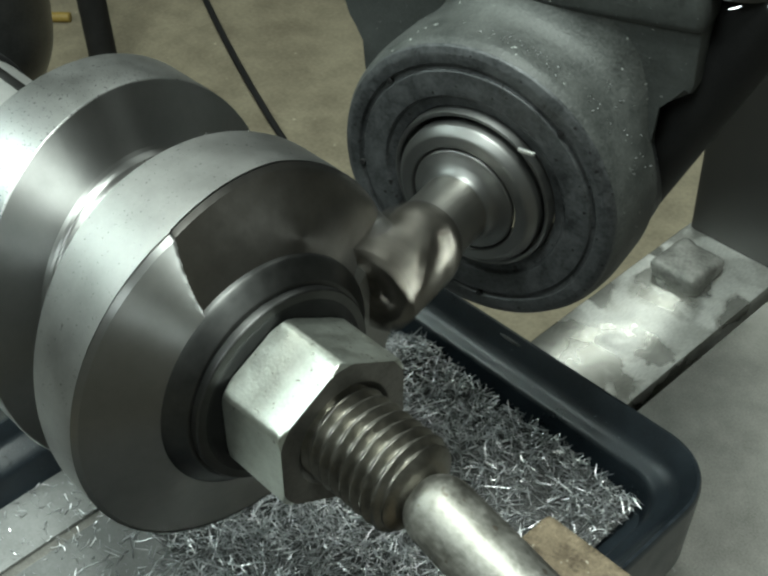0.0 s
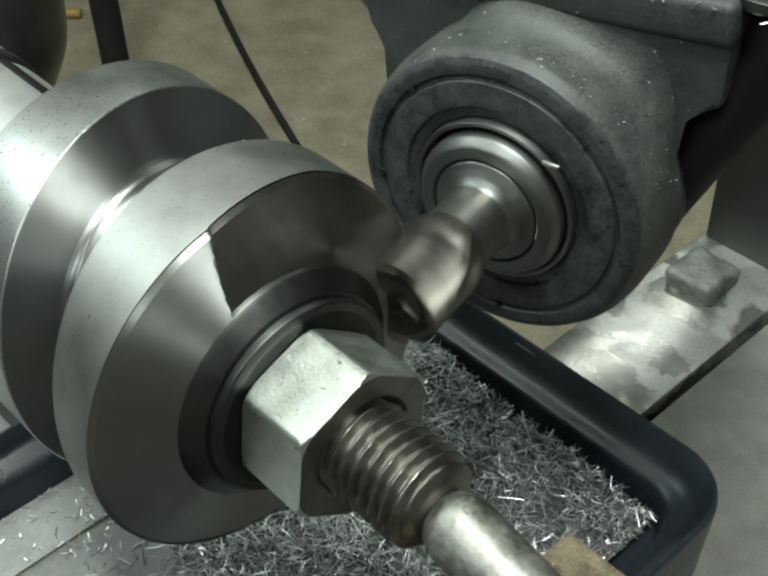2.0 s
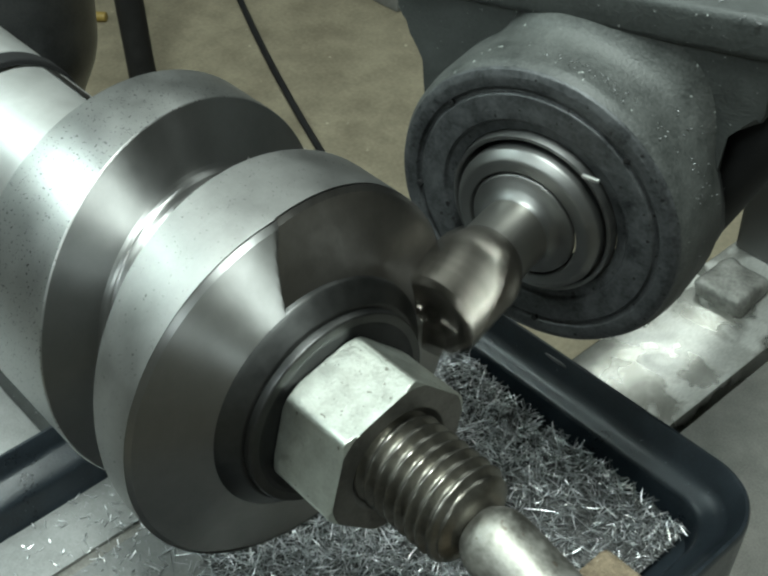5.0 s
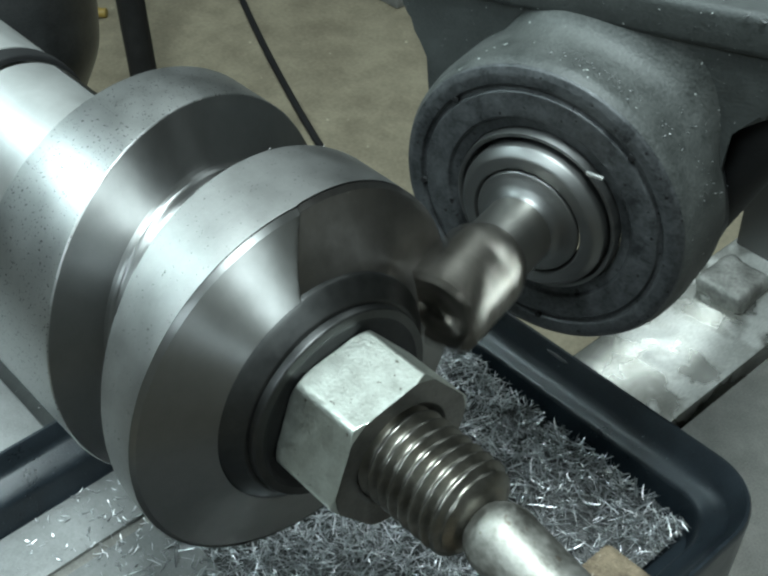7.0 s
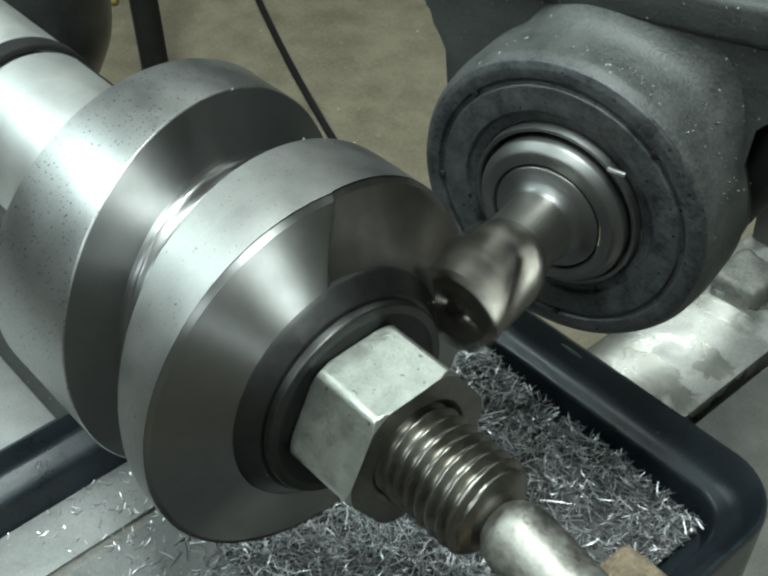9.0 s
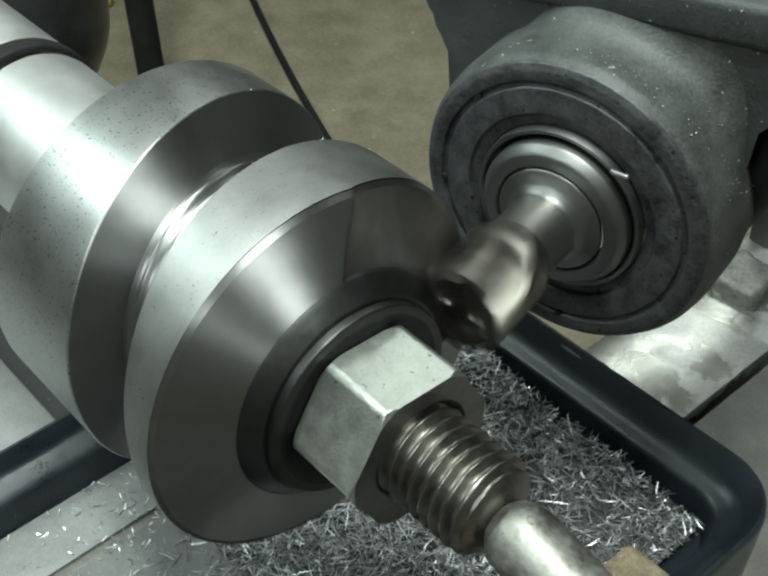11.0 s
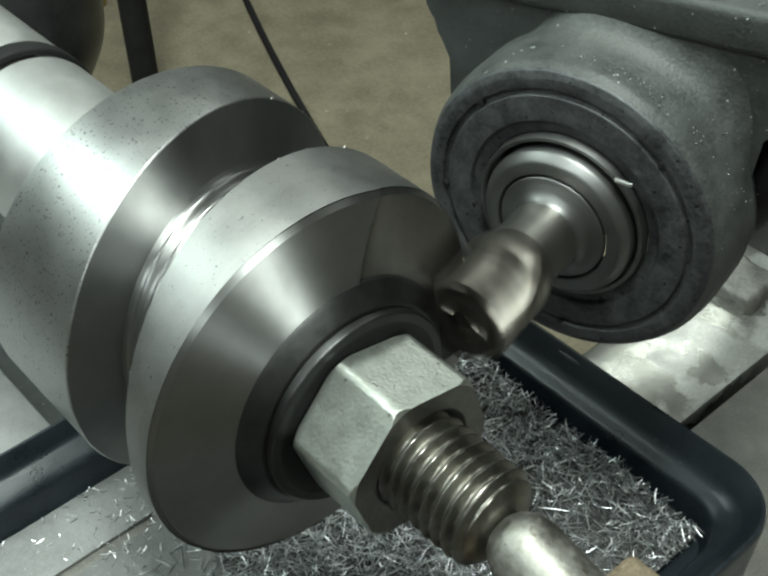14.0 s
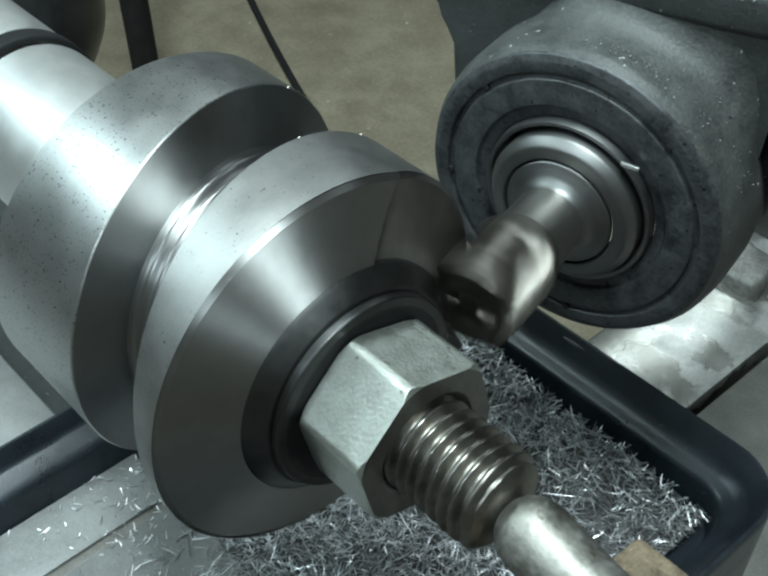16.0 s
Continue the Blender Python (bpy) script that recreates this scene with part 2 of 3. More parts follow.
def rounded(profile, r=0.4, steps=3):
    """Rounds each corner of an open profile of (x, radius) pairs."""
    out = [profile[0]]
    for a, b, c in zip(profile, profile[1:], profile[2:]):
        a, b, c = Vector(a), Vector(b), Vector(c)
        k = min(r, 0.45 * (b - a).length, 0.45 * (c - b).length)
        p, q = b + (a - b).normalized() * k, b + (c - b).normalized() * k
        for i in range(steps + 1):
            t = i / steps
            out.append(tuple(p * (1 - t) ** 2 + b * (2 * t * (1 - t)) + q * t * t))
    out.append(profile[-1])
    return out


def lathe(profile, n=96, shift=None, axis="x", close=False):
    """Turns (along, radius) pairs in mm round an axis. shift(along, radius, angle) moves a point along the axis."""
    bm = bmesh.new()
    rings = []
    for u, r in profile:
        ring = []
        for i in range(n):
            a = 2 * math.pi * i / n
            v = u + (shift(u, r, a) if shift else 0)
            co = (v, r * math.cos(a), r * math.sin(a)) if axis == "x" else ((r * math.cos(a), v, r * math.sin(a)) if axis == "y" else (r * math.cos(a), r * math.sin(a), v))
            ring.append(bm.verts.new([c * MM for c in co]))
        rings.append(ring)
    for p, q in zip(rings, rings[1:]):
        for i in range(n):
            bm.faces.new((p[i], p[(i + 1) % n], q[(i + 1) % n], q[i]))
    if close:
        bm.faces.new(rings[0])
        bm.faces.new(rings[-1][::-1])
    return bm


def box(x0, x1, y0, y1, z0, z1, bevel=1.0, seg=2, bm=None):
    bm = bm or bmesh.new()
    vs = bmesh.ops.create_cube(bm, size=1)["verts"]
    for v in vs:
        v.co = ((x0 + (v.co.x + 0.5) * (x1 - x0)) * MM, (y0 + (v.co.y + 0.5) * (y1 - y0)) * MM, (z0 + (v.co.z + 0.5) * (z1 - z0)) * MM)
    if bevel:
        edges = list({e for v in vs for e in v.link_edges})
        bmesh.ops.bevel(bm, geom=edges, offset=bevel * MM, segments=seg, profile=0.5, affect="EDGES")
    return bm


def prism(outline, z0, z1, bevel=0.0):
    """An outline of (x, y) in mm raised from z0 to z1."""
    bm = bmesh.new()
    lo = [bm.verts.new((x * MM, y * MM, z0 * MM)) for x, y in outline]
    hi = [bm.verts.new((x * MM, y * MM, z1 * MM)) for x, y in outline]
    bm.faces.new(lo[::-1])
    top = bm.faces.new(hi)
    n = len(outline)
    for i in range(n):
        bm.faces.new((lo[i], lo[(i + 1) % n], hi[(i + 1) % n], hi[i]))
    if bevel:
        bmesh.ops.bevel(bm, geom=list(top.edges), offset=bevel * MM, segments=2, profile=0.5, affect="EDGES")
    return bm


# ---- room ----
def room():
    ground = part("floor", box(-3200, 2200, -2400, 3000, -700, -650, 0), FLOOR, smooth=False)
    tagged(ground, "beige painted concrete workshop floor with pale specks", "floor", kind="structure")
    for name, b in (("wall_north", (-3200, 2200, 3000, 3060, -650, 1900)), ("wall_south", (-3200, 2200, -2460, -2400, -650, 1900)),
                    ("wall_west", (-3260, -3200, -2400, 3000, -650, 1900)), ("wall_east", (2200, 2260, -2400, 3000, -650, 1900))):
        tagged(part(name, box(*b, 0), WALL, smooth=False), "plain dull painted workshop wall", "wall", kind="structure")
    tagged(part("ceiling", box(-3200, 2200, -2400, 3000, 1900, 1960, 0), WALL, smooth=False), "plain pale workshop ceiling", "ceiling", kind="structure")


room()

# ---- worm blank on its arbor ----
R = 38.9
MID = radians(22)
LEAN = ((-57.9, -0.077, 0.056), (-35.6, -0.243, -0.081), (-24.0, -0.168, -0.135), (-10.7, -0.093, -0.19), (0.0, 0.0, 0.0))


def tilt(u, r, a):
    # the groove leans against the axis
    ay = np.interp(u, [k[0] for k in LEAN], [k[1] for k in LEAN])
    az = np.interp(u, [k[0] for k in LEAN], [k[2] for k in LEAN])
    return ay * r * math.cos(a - MID) + az * r * math.sin(a - MID)


def sector(d, k):
    """1 inside the arc that the last pass of the cutter has left deeper."""
    edge = 107.0 + 10.0 * k
    return 1.0 if 20 < d < edge else max(0.0, 1 - (d - edge) / 0.8) if d >= edge else max(0.0, 1 - (20 - d) / 3)


def depth(d, k):
    past = max(0.0, min(38.0, 107.0 + 10.0 * k - d))
    return (1 - k) * (0.3 + 0.085 * past) + 1.1 * k + 1.2 * k * (1 - k)


def front_cut(u, r, a):
    k = max(0.0, min(1.0, (R - r) / (R - 24.2)))
    d = math.degrees(a) % 360
    return -sector(d, k) * depth(d, k)


def crest_edge(u, r, a):
    d = math.degrees(a) % 360
    return tilt(u, r, a) - sector(d, 0.0) * depth(d, 0.0) * max(0.0, 1 + (u + 0.9) / 5)


def worm_blank():
    thing = root("worm_blank", "bright turned steel worm blank, grooved, its front flank partly milled", "workpiece")
    part("crest", lathe(rounded([(-57.9, 18.8), (-57.9, R), (-35.9, R), (-35.6, R - 0.25)], 0.3), 240, tilt), STEEL_RIM, thing)
    part("crest", lathe([(-10.7, R - 0.25), (-10.5, R), (-7, R), (-5.9, R), (-0.9, R), (-0.7, R - 0.05)], 720, crest_edge), STEEL_CREST, thing)
    marks = [(-32.2 + 0.62 * i, 27.3 + (0.5 if i % 2 else 0.0) + 0.25 * math.sin(i * 2.1)) for i in range(30)]
    groove = [(-35.6, R - 0.25), (-34.6, 35.2), (-33.6, 31.5), (-32.6, 27.9), (-32.5, 26.9), *marks, (-13.7, 28.0), (-12.2, 33.5), (-10.7, R - 0.25)]
    part("groove", lathe(groove, 240, tilt), STEEL_FLANK, thing, "milled groove with bright tool marks at its root")
    flank = [(-0.8, R - 0.03), (-0.1, R - 0.75)] + [(0.15 + 4.25 * k / 14, R - 0.95 - (R - 0.95 - 24.2) * k / 14) for k in range(15)]
    for name, mat, old, words in (("front_flank", STEEL_FLANK, False, "freshly milled bright flank"), ("older_flank", STEEL_OLD, True, "older dark oily arc of the flank")):
        bm = lathe(flank, 720, front_cut)
        drop = []
        for f in bm.faces:
            c = f.calc_center_median() / MM
            r = math.hypot(c.y, c.z)
            d = math.degrees(math.atan2(c.z, c.y)) % 360
            if (sector(d, max(0.0, min(1.0, (R - r) / (R - 24.2)))) > 0.99) != old:
                drop.append(f)
        bmesh.ops.delete(bm, geom=drop, context="FACES")
        part(name, bm, mat, thing, words)
    # ragged burrs along the edges
    rng = random.Random(11)
    bm = bmesh.new()
    for _ in range(30):
        a = radians(rng.uniform(60, 215))
        u = rng.choice((-10.7, -10.7, -35.6))
        v = u + tilt(u, R, a)
        c = Vector((v, R * math.cos(a), R * math.sin(a)))
        out = Vector((rng.uniform(-0.6, 0.3), math.cos(a) + rng.uniform(-0.6, 0.6), math.sin(a) + rng.uniform(-0.6, 0.6))).normalized()
        side = Vector((rng.uniform(-1, 1), -math.sin(a), math.cos(a))).normalized()
        w = rng.uniform(0.08, 0.2)
        p = [c - side * w - out * 0.3, c + side * w - out * 0.3, c + out * rng.uniform(0.1, 0.4), c - side * w * 0.3 + Vector((w, 0, 0))]
        vs = [bm.verts.new(q * MM) for q in p]
        for i, j, k in ((0, 1, 2), (0, 2, 3), (1, 3, 2), (0, 3, 1)):
            bm.faces.new((vs[i], vs[j], vs[k]))
    part("burr", bm, STEEL_OLD, thing, "tiny burrs along the crest edges", smooth=False)["kind"] = "stuff"
    part("hub", lathe(rounded([(1.5, 24.28), (4.2, 24.28), (5.0, 23.6), (7.6, 20.9), (7.6, 9.7)], 0.3), 160), STEEL_DARK, thing, "dark oily hub ring")
    return thing


def threaded_arbor():
    thing = root("threaded_arbor", "steel arbor with a coarse thread and a bright collar", "arbor")
    pitch, n = 2.54, 64
    bm = bmesh.new()
    rows = []
    steps = int((45.2 - 22) / pitch * 12)
    shape = (0, 0.0, 0.2, 0.45, 0.7, 0.95, 1, 0.95, 0.7, 0.45, 0.2, 0)
    for s in range(steps):
        u = 22 + s * pitch / 12
        ring = []
        for i in range(n):
            f = (s / 12 - i / n) % 1.0 * 12
            k0 = int(f) % 12
            h = shape[k0] + (shape[(k0 + 1) % 12] - shape[k0]) * (f - int(f))
            top = 9.5 if u < 41.5 else 9.5 * math.sqrt(max(0.05, 1 - ((u - 41.5) / 4.3) ** 2))
            r = min(8.05 + 1.45 * h, top)
            a = 2 * math.pi * i / n
            ring.append(bm.verts.new((u * MM, r * math.cos(a) * MM, r * math.sin(a) * MM)))
        rows.append(ring)
    for p, q in zip(rows, rows[1:]):
        for i in range(n):
            bm.faces.new((p[i], p[(i + 1) % n], q[(i + 1) % n], q[i]))
    bm.faces.new(rows[-1][::-1])
    part("thread", bm, STEEL_THREAD, thing, "oily brownish screw thread")
    shaft = part("shaft", lathe(rounded([(-110, 17.0), (-110, 19.0), (-57.4, 19.0), (-57.4, 8)], 0.6), 96), STEEL_ARBOR, thing, "bright polished shaft")
    # a flush dark strip paints the shade of the keyway; no slot is cut
    key = box(-109.5, -57.6, -1.9, 1.9, 17.6, 19.05, 0.2)
    bmesh.ops.rotate(key, verts=key.verts, cent=(0, 0, 0), matrix=Matrix.Rotation(radians(66 - 90), 3, "X"))
    part("keyway", key, STEEL_DARK, shaft, "keyway slot drawn as a flush dark strip for its shade")
    part("groove_ring", lathe(rounded([(-117.6, 18.6), (-117.2, 20.0), (-112.4, 20.0), (-111.9, 18.6)], 0.8), 72), BLACK, thing, "black rubber ring")
    part("collar", lathe(rounded([(-240, 19.5), (-118.5, 19.5), (-118.5, 16)], 0.8), 96), STEEL_ARBOR, thing, "bright spindle collar")
    return thing


def flat_washer():
    thing = root("flat_washer", "thick dark steel washer behind the nut", "washer")
    part("ring", lathe(rounded([(7.65, 9.7), (7.65, 20.1), (9.25, 20.1), (9.5, 19.85), (9.5, 18.2)], 0.12), 160), STEEL_DARK, thing, "worn shiny rim")
    part("face", lathe(rounded([(9.45, 18.3), (9.3, 17.4), (9.35, 9.7)], 0.3), 128), STEEL_WASHER, thing, "flat black oily face")
    return thing


def hex_nut(phase):
    thing = root("hex_nut", "zinc-plated hexagon nut with scuffed flats", "nut")
    bm = bmesh.new()
    h0, h1, af = 9.5, 25.6, 28.6
    n = 180
    rings = []
    us = [h0 + 0.2 * i for i in range(12)] + [(h0 + h1) / 2] + [h1 - 2.4 + 0.2 * i for i in range(13)]
    for u in us:
        ring = []
        for i in range(n):
            a = 2 * math.pi * i / n
            flat = min(af / 2 / math.cos(a % (math.pi / 3) - math.pi / 6), af / 2 / math.cos(math.pi / 6) - 0.3)
            depth = min(u - h0, h1 - u)
            r = min(flat, af / 2 + 1.0 + depth * 1.7)
            b = a + phase
            ring.append(bm.verts.new((u * MM, r * math.cos(b) * MM, r * math.sin(b) * MM)))
        rings.append(ring)
    for p, q in zip(rings, rings[1:]):
        for i in range(n):
            bm.faces.new((p[i], p[(i + 1) % n], q[(i + 1) % n], q[i]))
    part("body", bm, ZINC, thing)
    face = lathe(rounded([(h1 - 2.2, 8.2), (h1 - 0.3, 10.2), (h1 + 0.03, 10.6), (h1 + 0.03, af / 2 - 0.35)], 0.15), 180)
    for v in face.verts:
        a = math.atan2(v.co.z, v.co.y)
        r = math.hypot(v.co.y, v.co.z) / MM
        if r > af / 2 - 0.5:
            r = min(af / 2 / math.cos(a % (math.pi / 3) - math.pi / 6), af / 2 + 1.0) - 0.04
        v.co.y, v.co.z = r * math.cos(a + phase) * MM, r * math.sin(a + phase) * MM
    # the end face takes a darker material than the flats
    part("end_face", face, NUT_END, thing, "end face in a darker metal than the flats")
    return thing


blank = worm_blank()
arbor = threaded_arbor()
washer = flat_washer()
nut = hex_nut(radians(147.6))


# ---- milling head ----
SKEW = 0.2266
HEAD = pose(9.12 * MM, 16.41 * MM, 4.75 * MM, 0, 0, math.degrees(SKEW))
SIZE = 1.1856
SPINDLE = pose(0.0 * MM, 0, -0.55 * MM)


def milling_head():
    thing = root("milling_head", "grey painted cast-iron milling head dusted with chips", "milling head")
    thing.matrix_world = HEAD
    thing.scale = (SIZE, SIZE, SIZE)
    face = part("face_ring", lathe(rounded([(62, 28.4), (42.0, 28.3), (40.7, 27.8), (40.25, 26.6), (40.2, 24.6), (40.9, 24.3), (40.9, 23.6), (40.2, 23.3), (40.2, 18.6), (41.0, 18.2), (41.2, 16.2), (52, 16.0)], 0.25), 160, axis="y"), CAST_FACE, thing, "dark oily machined face ring")
    boss = lathe(rounded([(41.2, 28.0), (42.5, 28.8), (46.0, 29.3), (49.0, 29.9), (51.3, 31.0), (52.8, 33.0), (53.7, 35.6), (54.3, 37.5)], 1.0), 160, axis="y")
    # the fillet runs out into the casting above and to one side only
    for v in boss.verts:
        r = math.hypot(v.co.x, v.co.z)
        deg = (math.degrees(math.atan2(v.co.z, v.co.x)) + 180) % 360 - 180
        k = min(1.0, max(0.0, (deg - 22) / 35), max(0.0, (125 - deg) / 30))
        k = k * k * (3 - 2 * k)
        if r > 0.0293:
            f = (0.0293 + (r - 0.0293) * k) / r
            v.co.x, v.co.z = v.co.x * f, v.co.z * f
    part("boss", boss, CAST_DUSTY, thing, "rounded cast boss with bright chip dust")
    stem = prism([(-32.5, -8), (26.6, -8), (26.6, 19.0), (28.4, 21.2), (32.6, 22.4), (33.2, 24), (33.2, 36), (-38.6, 36), (-38.4, 23.5), (-37.2, 21.4), (-34.4, 19.6), (-32.9, 17.4), (-32.5, 14)], -150, -54, 1.2)
    bmesh.ops.rotate(stem, verts=stem.verts, cent=(0, 0, 0), matrix=Matrix.Rotation(radians(90), 3, "X"))
    part("head_casting", stem, CAST, thing)
    part("ledge", box(-39, 36.5, 52.6, 150, 31.0, 38.6, 1.6, 4), CAST, thing, "cast lip along the top").rotation_euler = (0, radians(-5), 0)
    part("socket_screw", lathe(rounded([(45.5, 6.5), (47.4, 6.5), (47.4, 4.0), (45.8, 3.8), (45.8, 0.1)], 0.4), 48, axis="z"), STEEL_DARK, thing, "recessed socket screw").location = (0.036, 0.061, -5.2 * MM)
    part("seal_ring", lathe(rounded([(40.9, 14.9), (39.6, 15.0), (39.4, 15.9), (41.5, 16.1)], 0.25), 128, axis="y"), STEEL_NOSE, face, "bright knurled ring")
    # flat black discs paint the shade inside small pits
    for lat, up in ((-17.2, 17.0), (16.6, 17.6), (2.0, -24.2), (-24.0, -3.0)):
        part("pit", lathe(rounded([(40.9, 0.6), (40.16, 0.62), (40.16, 0.1)], 0.05), 20, axis="y"), BLACK, face, "small black disc painted for the shade in a pit").location = (lat * MM, 0, up * MM)
    part("glint", box(-1.6, 1.6, -0.4, 0.2, -0.35, 0.35, 0.1), STEEL_ARBOR, face, "bright metal splinter").location = (11.3 * MM, 38.9 * MM, 12.9 * MM)
    return thing


ROD_FOOT, ROD_TOP = Vector((17.0, 64, -13.3)), Vector((68.5, 64, 100))
ROD = Matrix.Translation(ROD_FOOT * MM * SIZE) @ (ROD_TOP - ROD_FOOT).to_track_quat("Z", "Y").to_matrix().to_4x4()


def dark_rod():
    thing = root("black_rod", "black rod beside the milling head, thickened to stand for the shadow there too", "rod")
    tall = (ROD_TOP - ROD_FOOT).length
    # made thick and black enough to also stand for the shadow beside the casting
    part("tube", lathe(rounded([(0, 0.5), (0, 7.0), (tall, 7.0), (tall, 0.5)], 1.0), 40, axis="z"), BLACK, thing)
    thing.matrix_world = HEAD @ ROD
    thing.scale = (SIZE, SIZE, SIZE)
    return thing


def spindle_nose():
    thing = root("spindle_nose", "dull polished steel spindle nose with a collet", "spindle")
    thing.matrix_world = HEAD
    thing.scale = (SIZE, SIZE, SIZE)
    part("nose", lathe(rounded([(46, 14.4), (38.6, 14.3), (37.4, 13.2), (37.1, 12.8), (36.9, 10.6), (37.6, 10.4)], 0.4), 128, axis="y"), STEEL_NOSE, thing)
    part("collet", lathe(rounded([(37.6, 10.2), (36.95, 10.05), (36.7, 9.2), (36.0, 7.7), (35.0, 6.7), (33.8, 6.3)], 0.5), 96, axis="y"), STEEL_NOSE, thing, "conical collet")
    return thing


def end_mill():
    thing = root("end_mill", "spinning fluted steel end mill wet with oil", "end mill")
    thing.matrix_world = HEAD
    thing.scale = (SIZE, SIZE, SIZE)
    part("shank", lathe(rounded([(40, 6.5), (27.0, 6.5), (25.0, 6.6), (23.5, 6.0)], 0.8), 64, axis="y"), SHANK, thing, "smooth ground shank")
    bm = bmesh.new()
    n, rows = 144, []
    tip, rear = 8.2, 26.0
    for s in range(41):
        v = tip + (rear - tip) * s / 40
        twist = (v - tip) * 0.082
        run = min(1.0, max(0.0, (rear - v) / 5))
        ring = []
        for i in range(n):
            a = 2 * math.pi * i / n
            k = (a * 4 / (2 * math.pi)) % 1.0
            # a narrow land, a sharp drop into the flute, a slow rise to the next edge
            cut = 0.2 * k / 0.38 if k < 0.38 else 0.2 + 2.0 * math.sin(math.pi * ((k - 0.38) / 0.62) ** 0.7) ** 0.8
            r = 8.35 - 1.75 * max(0.0, 1 - (rear - v) / 5.0) ** 2 - run * cut
            ring.append(bm.verts.new((r * math.cos(a + twist) * MM, v * MM, r * math.sin(a + twist) * MM)))
        rows.append(ring)
    # the end face dips to its centre, with a gash before each edge
    edge = [v.co.copy() for v in rows[0]]
    for f in (0.75, 0.5, 0.25):
        ring = []
        for i, p in enumerate(edge):
            k = (i * 4 / n) % 1.0
            dip = (1 - f) * 0.4 + (0.5 * (1 - f) if 0.45 < k < 0.9 else 0.0)
            ring.append(bm.verts.new((p.x * f, p.y + dip * MM, p.z * f)))
        rows.insert(0, ring)
    for p, q in zip(rows, rows[1:]):
        for i in range(n):
            bm.faces.new((p[i], p[(i + 1) % n], q[(i + 1) % n], q[i]))
    bm.faces.new(rows[0])
    bm.faces.new(rows[-1][::-1])
    part("cutting_body", bm, CUTTER, thing, "fluted cutting body")
    return thing


head = milling_head()
rod = dark_rod()
nose = spindle_nose()
mill = end_mill()


# ---- tailstock centre ----
def tail_centre():
    thing = root("tailstock_centre", "worn steel centre with a rounded nose", "lathe centre")
    part("tip", lathe([(0.0, 0.2)] + [(7 - 7 * math.cos(radians(a)), 6.6 * math.sin(radians(a))) for a in range(6, 91, 7)], 64), PIN, thing, "rounded worn tip")
    part("shank", lathe([(7.0, 6.6), (36, 6.8), (36, 3)], 64), PIN, thing)
    thing.matrix_world = pose(43.4 * MM, 0.2 * MM, 0.3 * MM, 0, 15, 0)
    return thing


tail_centre()


def tail_body():
    thing = root("tailstock_block", "rusty brown steel tailstock block", "tailstock")
    part("block", box(55.4, 140, -14, 22, -104, -15, 1.5), RUST, thing)
    return thing


tail_body()


# ---- chip tray ----
def tray_ring(out, z, left=None, x0=-105, x1=46.5, y0=-170, y1=109.6, rad=18, n=10):
    pts = []
    x0, x1, y0, y1 = x0 + (out if left is None else left), x1 - out, y0 + out, y1 - out
    r = max(2.0, rad - out * 0.6)
    for cx, cy, a0 in ((x1 - r, y1 - r, 0), (x0 + r, y1 - r, 90), (x0 + r, y0 + r, 180), (x1 - r, y0 + r, 270)):
        for i in range(n + 1):
            a = radians(a0 + 90 * i / n)
            pts.append((cx + r * math.cos(a), cy + r * math.sin(a), z))
    return pts


def chip_tray():
    thing = root("chip_tray", "dark blue-black enamelled steel chip tray with rounded rim", "tray")
    bm = bmesh.new()
    rings = [tray_ring(*a) for a in ((1.0, -112), (-0.4, -88), (-0.3, -86.2), (0.1, -85.5), (0.8, -85.6), (1.3, -86.2), (3.4, -90.2, 2.2), (3.9, -91.2, 2.8), (4.3, -91.8, 3.8), (5.6, -93.3, 7.6), (6.8, -94.2, 8.7), (8.6, -94.8, 9.5), (9.6, -95.6, 9.9), (10.0, -96.6, 10.1), (11.0, -101.6), (11.9, -103.3), (13.4, -103.9), (18, -104))]
    rows = [[bm.verts.new([c * MM for c in p]) for p in ring] for ring in rings]
    n = len(rows[0])
    for p, q in zip(rows, rows[1:]):
        for i in range(n):
            bm.faces.new((p[i], p[(i + 1) % n], q[(i + 1) % n], q[i]))
    part("wall", bm, TRAY, thing, "rounded stepped wall with a blue sheen")
    base = bmesh.new()
    base.faces.new([base.verts.new([c * MM for c in p]) for p in rings[-1]])
    bmesh.ops.solidify(base, geom=list(base.faces), thickness=0.8 * MM)
    part("bottom", base, TRAY, thing)
    smear = bmesh.new()
    bmesh.ops.create_icosphere(smear, subdivisions=3, radius=1.0)
    for v in smear.verts:
        k = 1 + 0.25 * noise.noise(v.co * 1.7)
        v.co = Vector((v.co.x * 4.2 * k, v.co.y * 0.5, v.co.z * 1.7 * k)) * MM
    part("dust_smear", smear, TABLE, thing, "pale grey dried smear").matrix_world = pose(-27.5 * MM, 107.6 * MM, -87.6 * MM, 32, 0, 0)
    return thing


chip_tray()


# ---- machine table ----
def machine_table():
    tagged(part("machine_table", box(-60, -14.8, 100, 415, -650, -190.2, 2, bm=box(-14.6, 300, 20, 420, -650, -148.6, 1)), TABLE_DARK), "grey ground cast-iron machine table", "machine table", kind="structure")


machine_table()
# out-of-view dark block, added so that the flank has something dark to reflect
tagged(part("dark_reflection_block", box(50, 300, -300, 19, -650, -124, 2), CAST_DARK), "unseen dark block added below the tailstock to darken reflections in the flank", "machine apron", kind="structure")


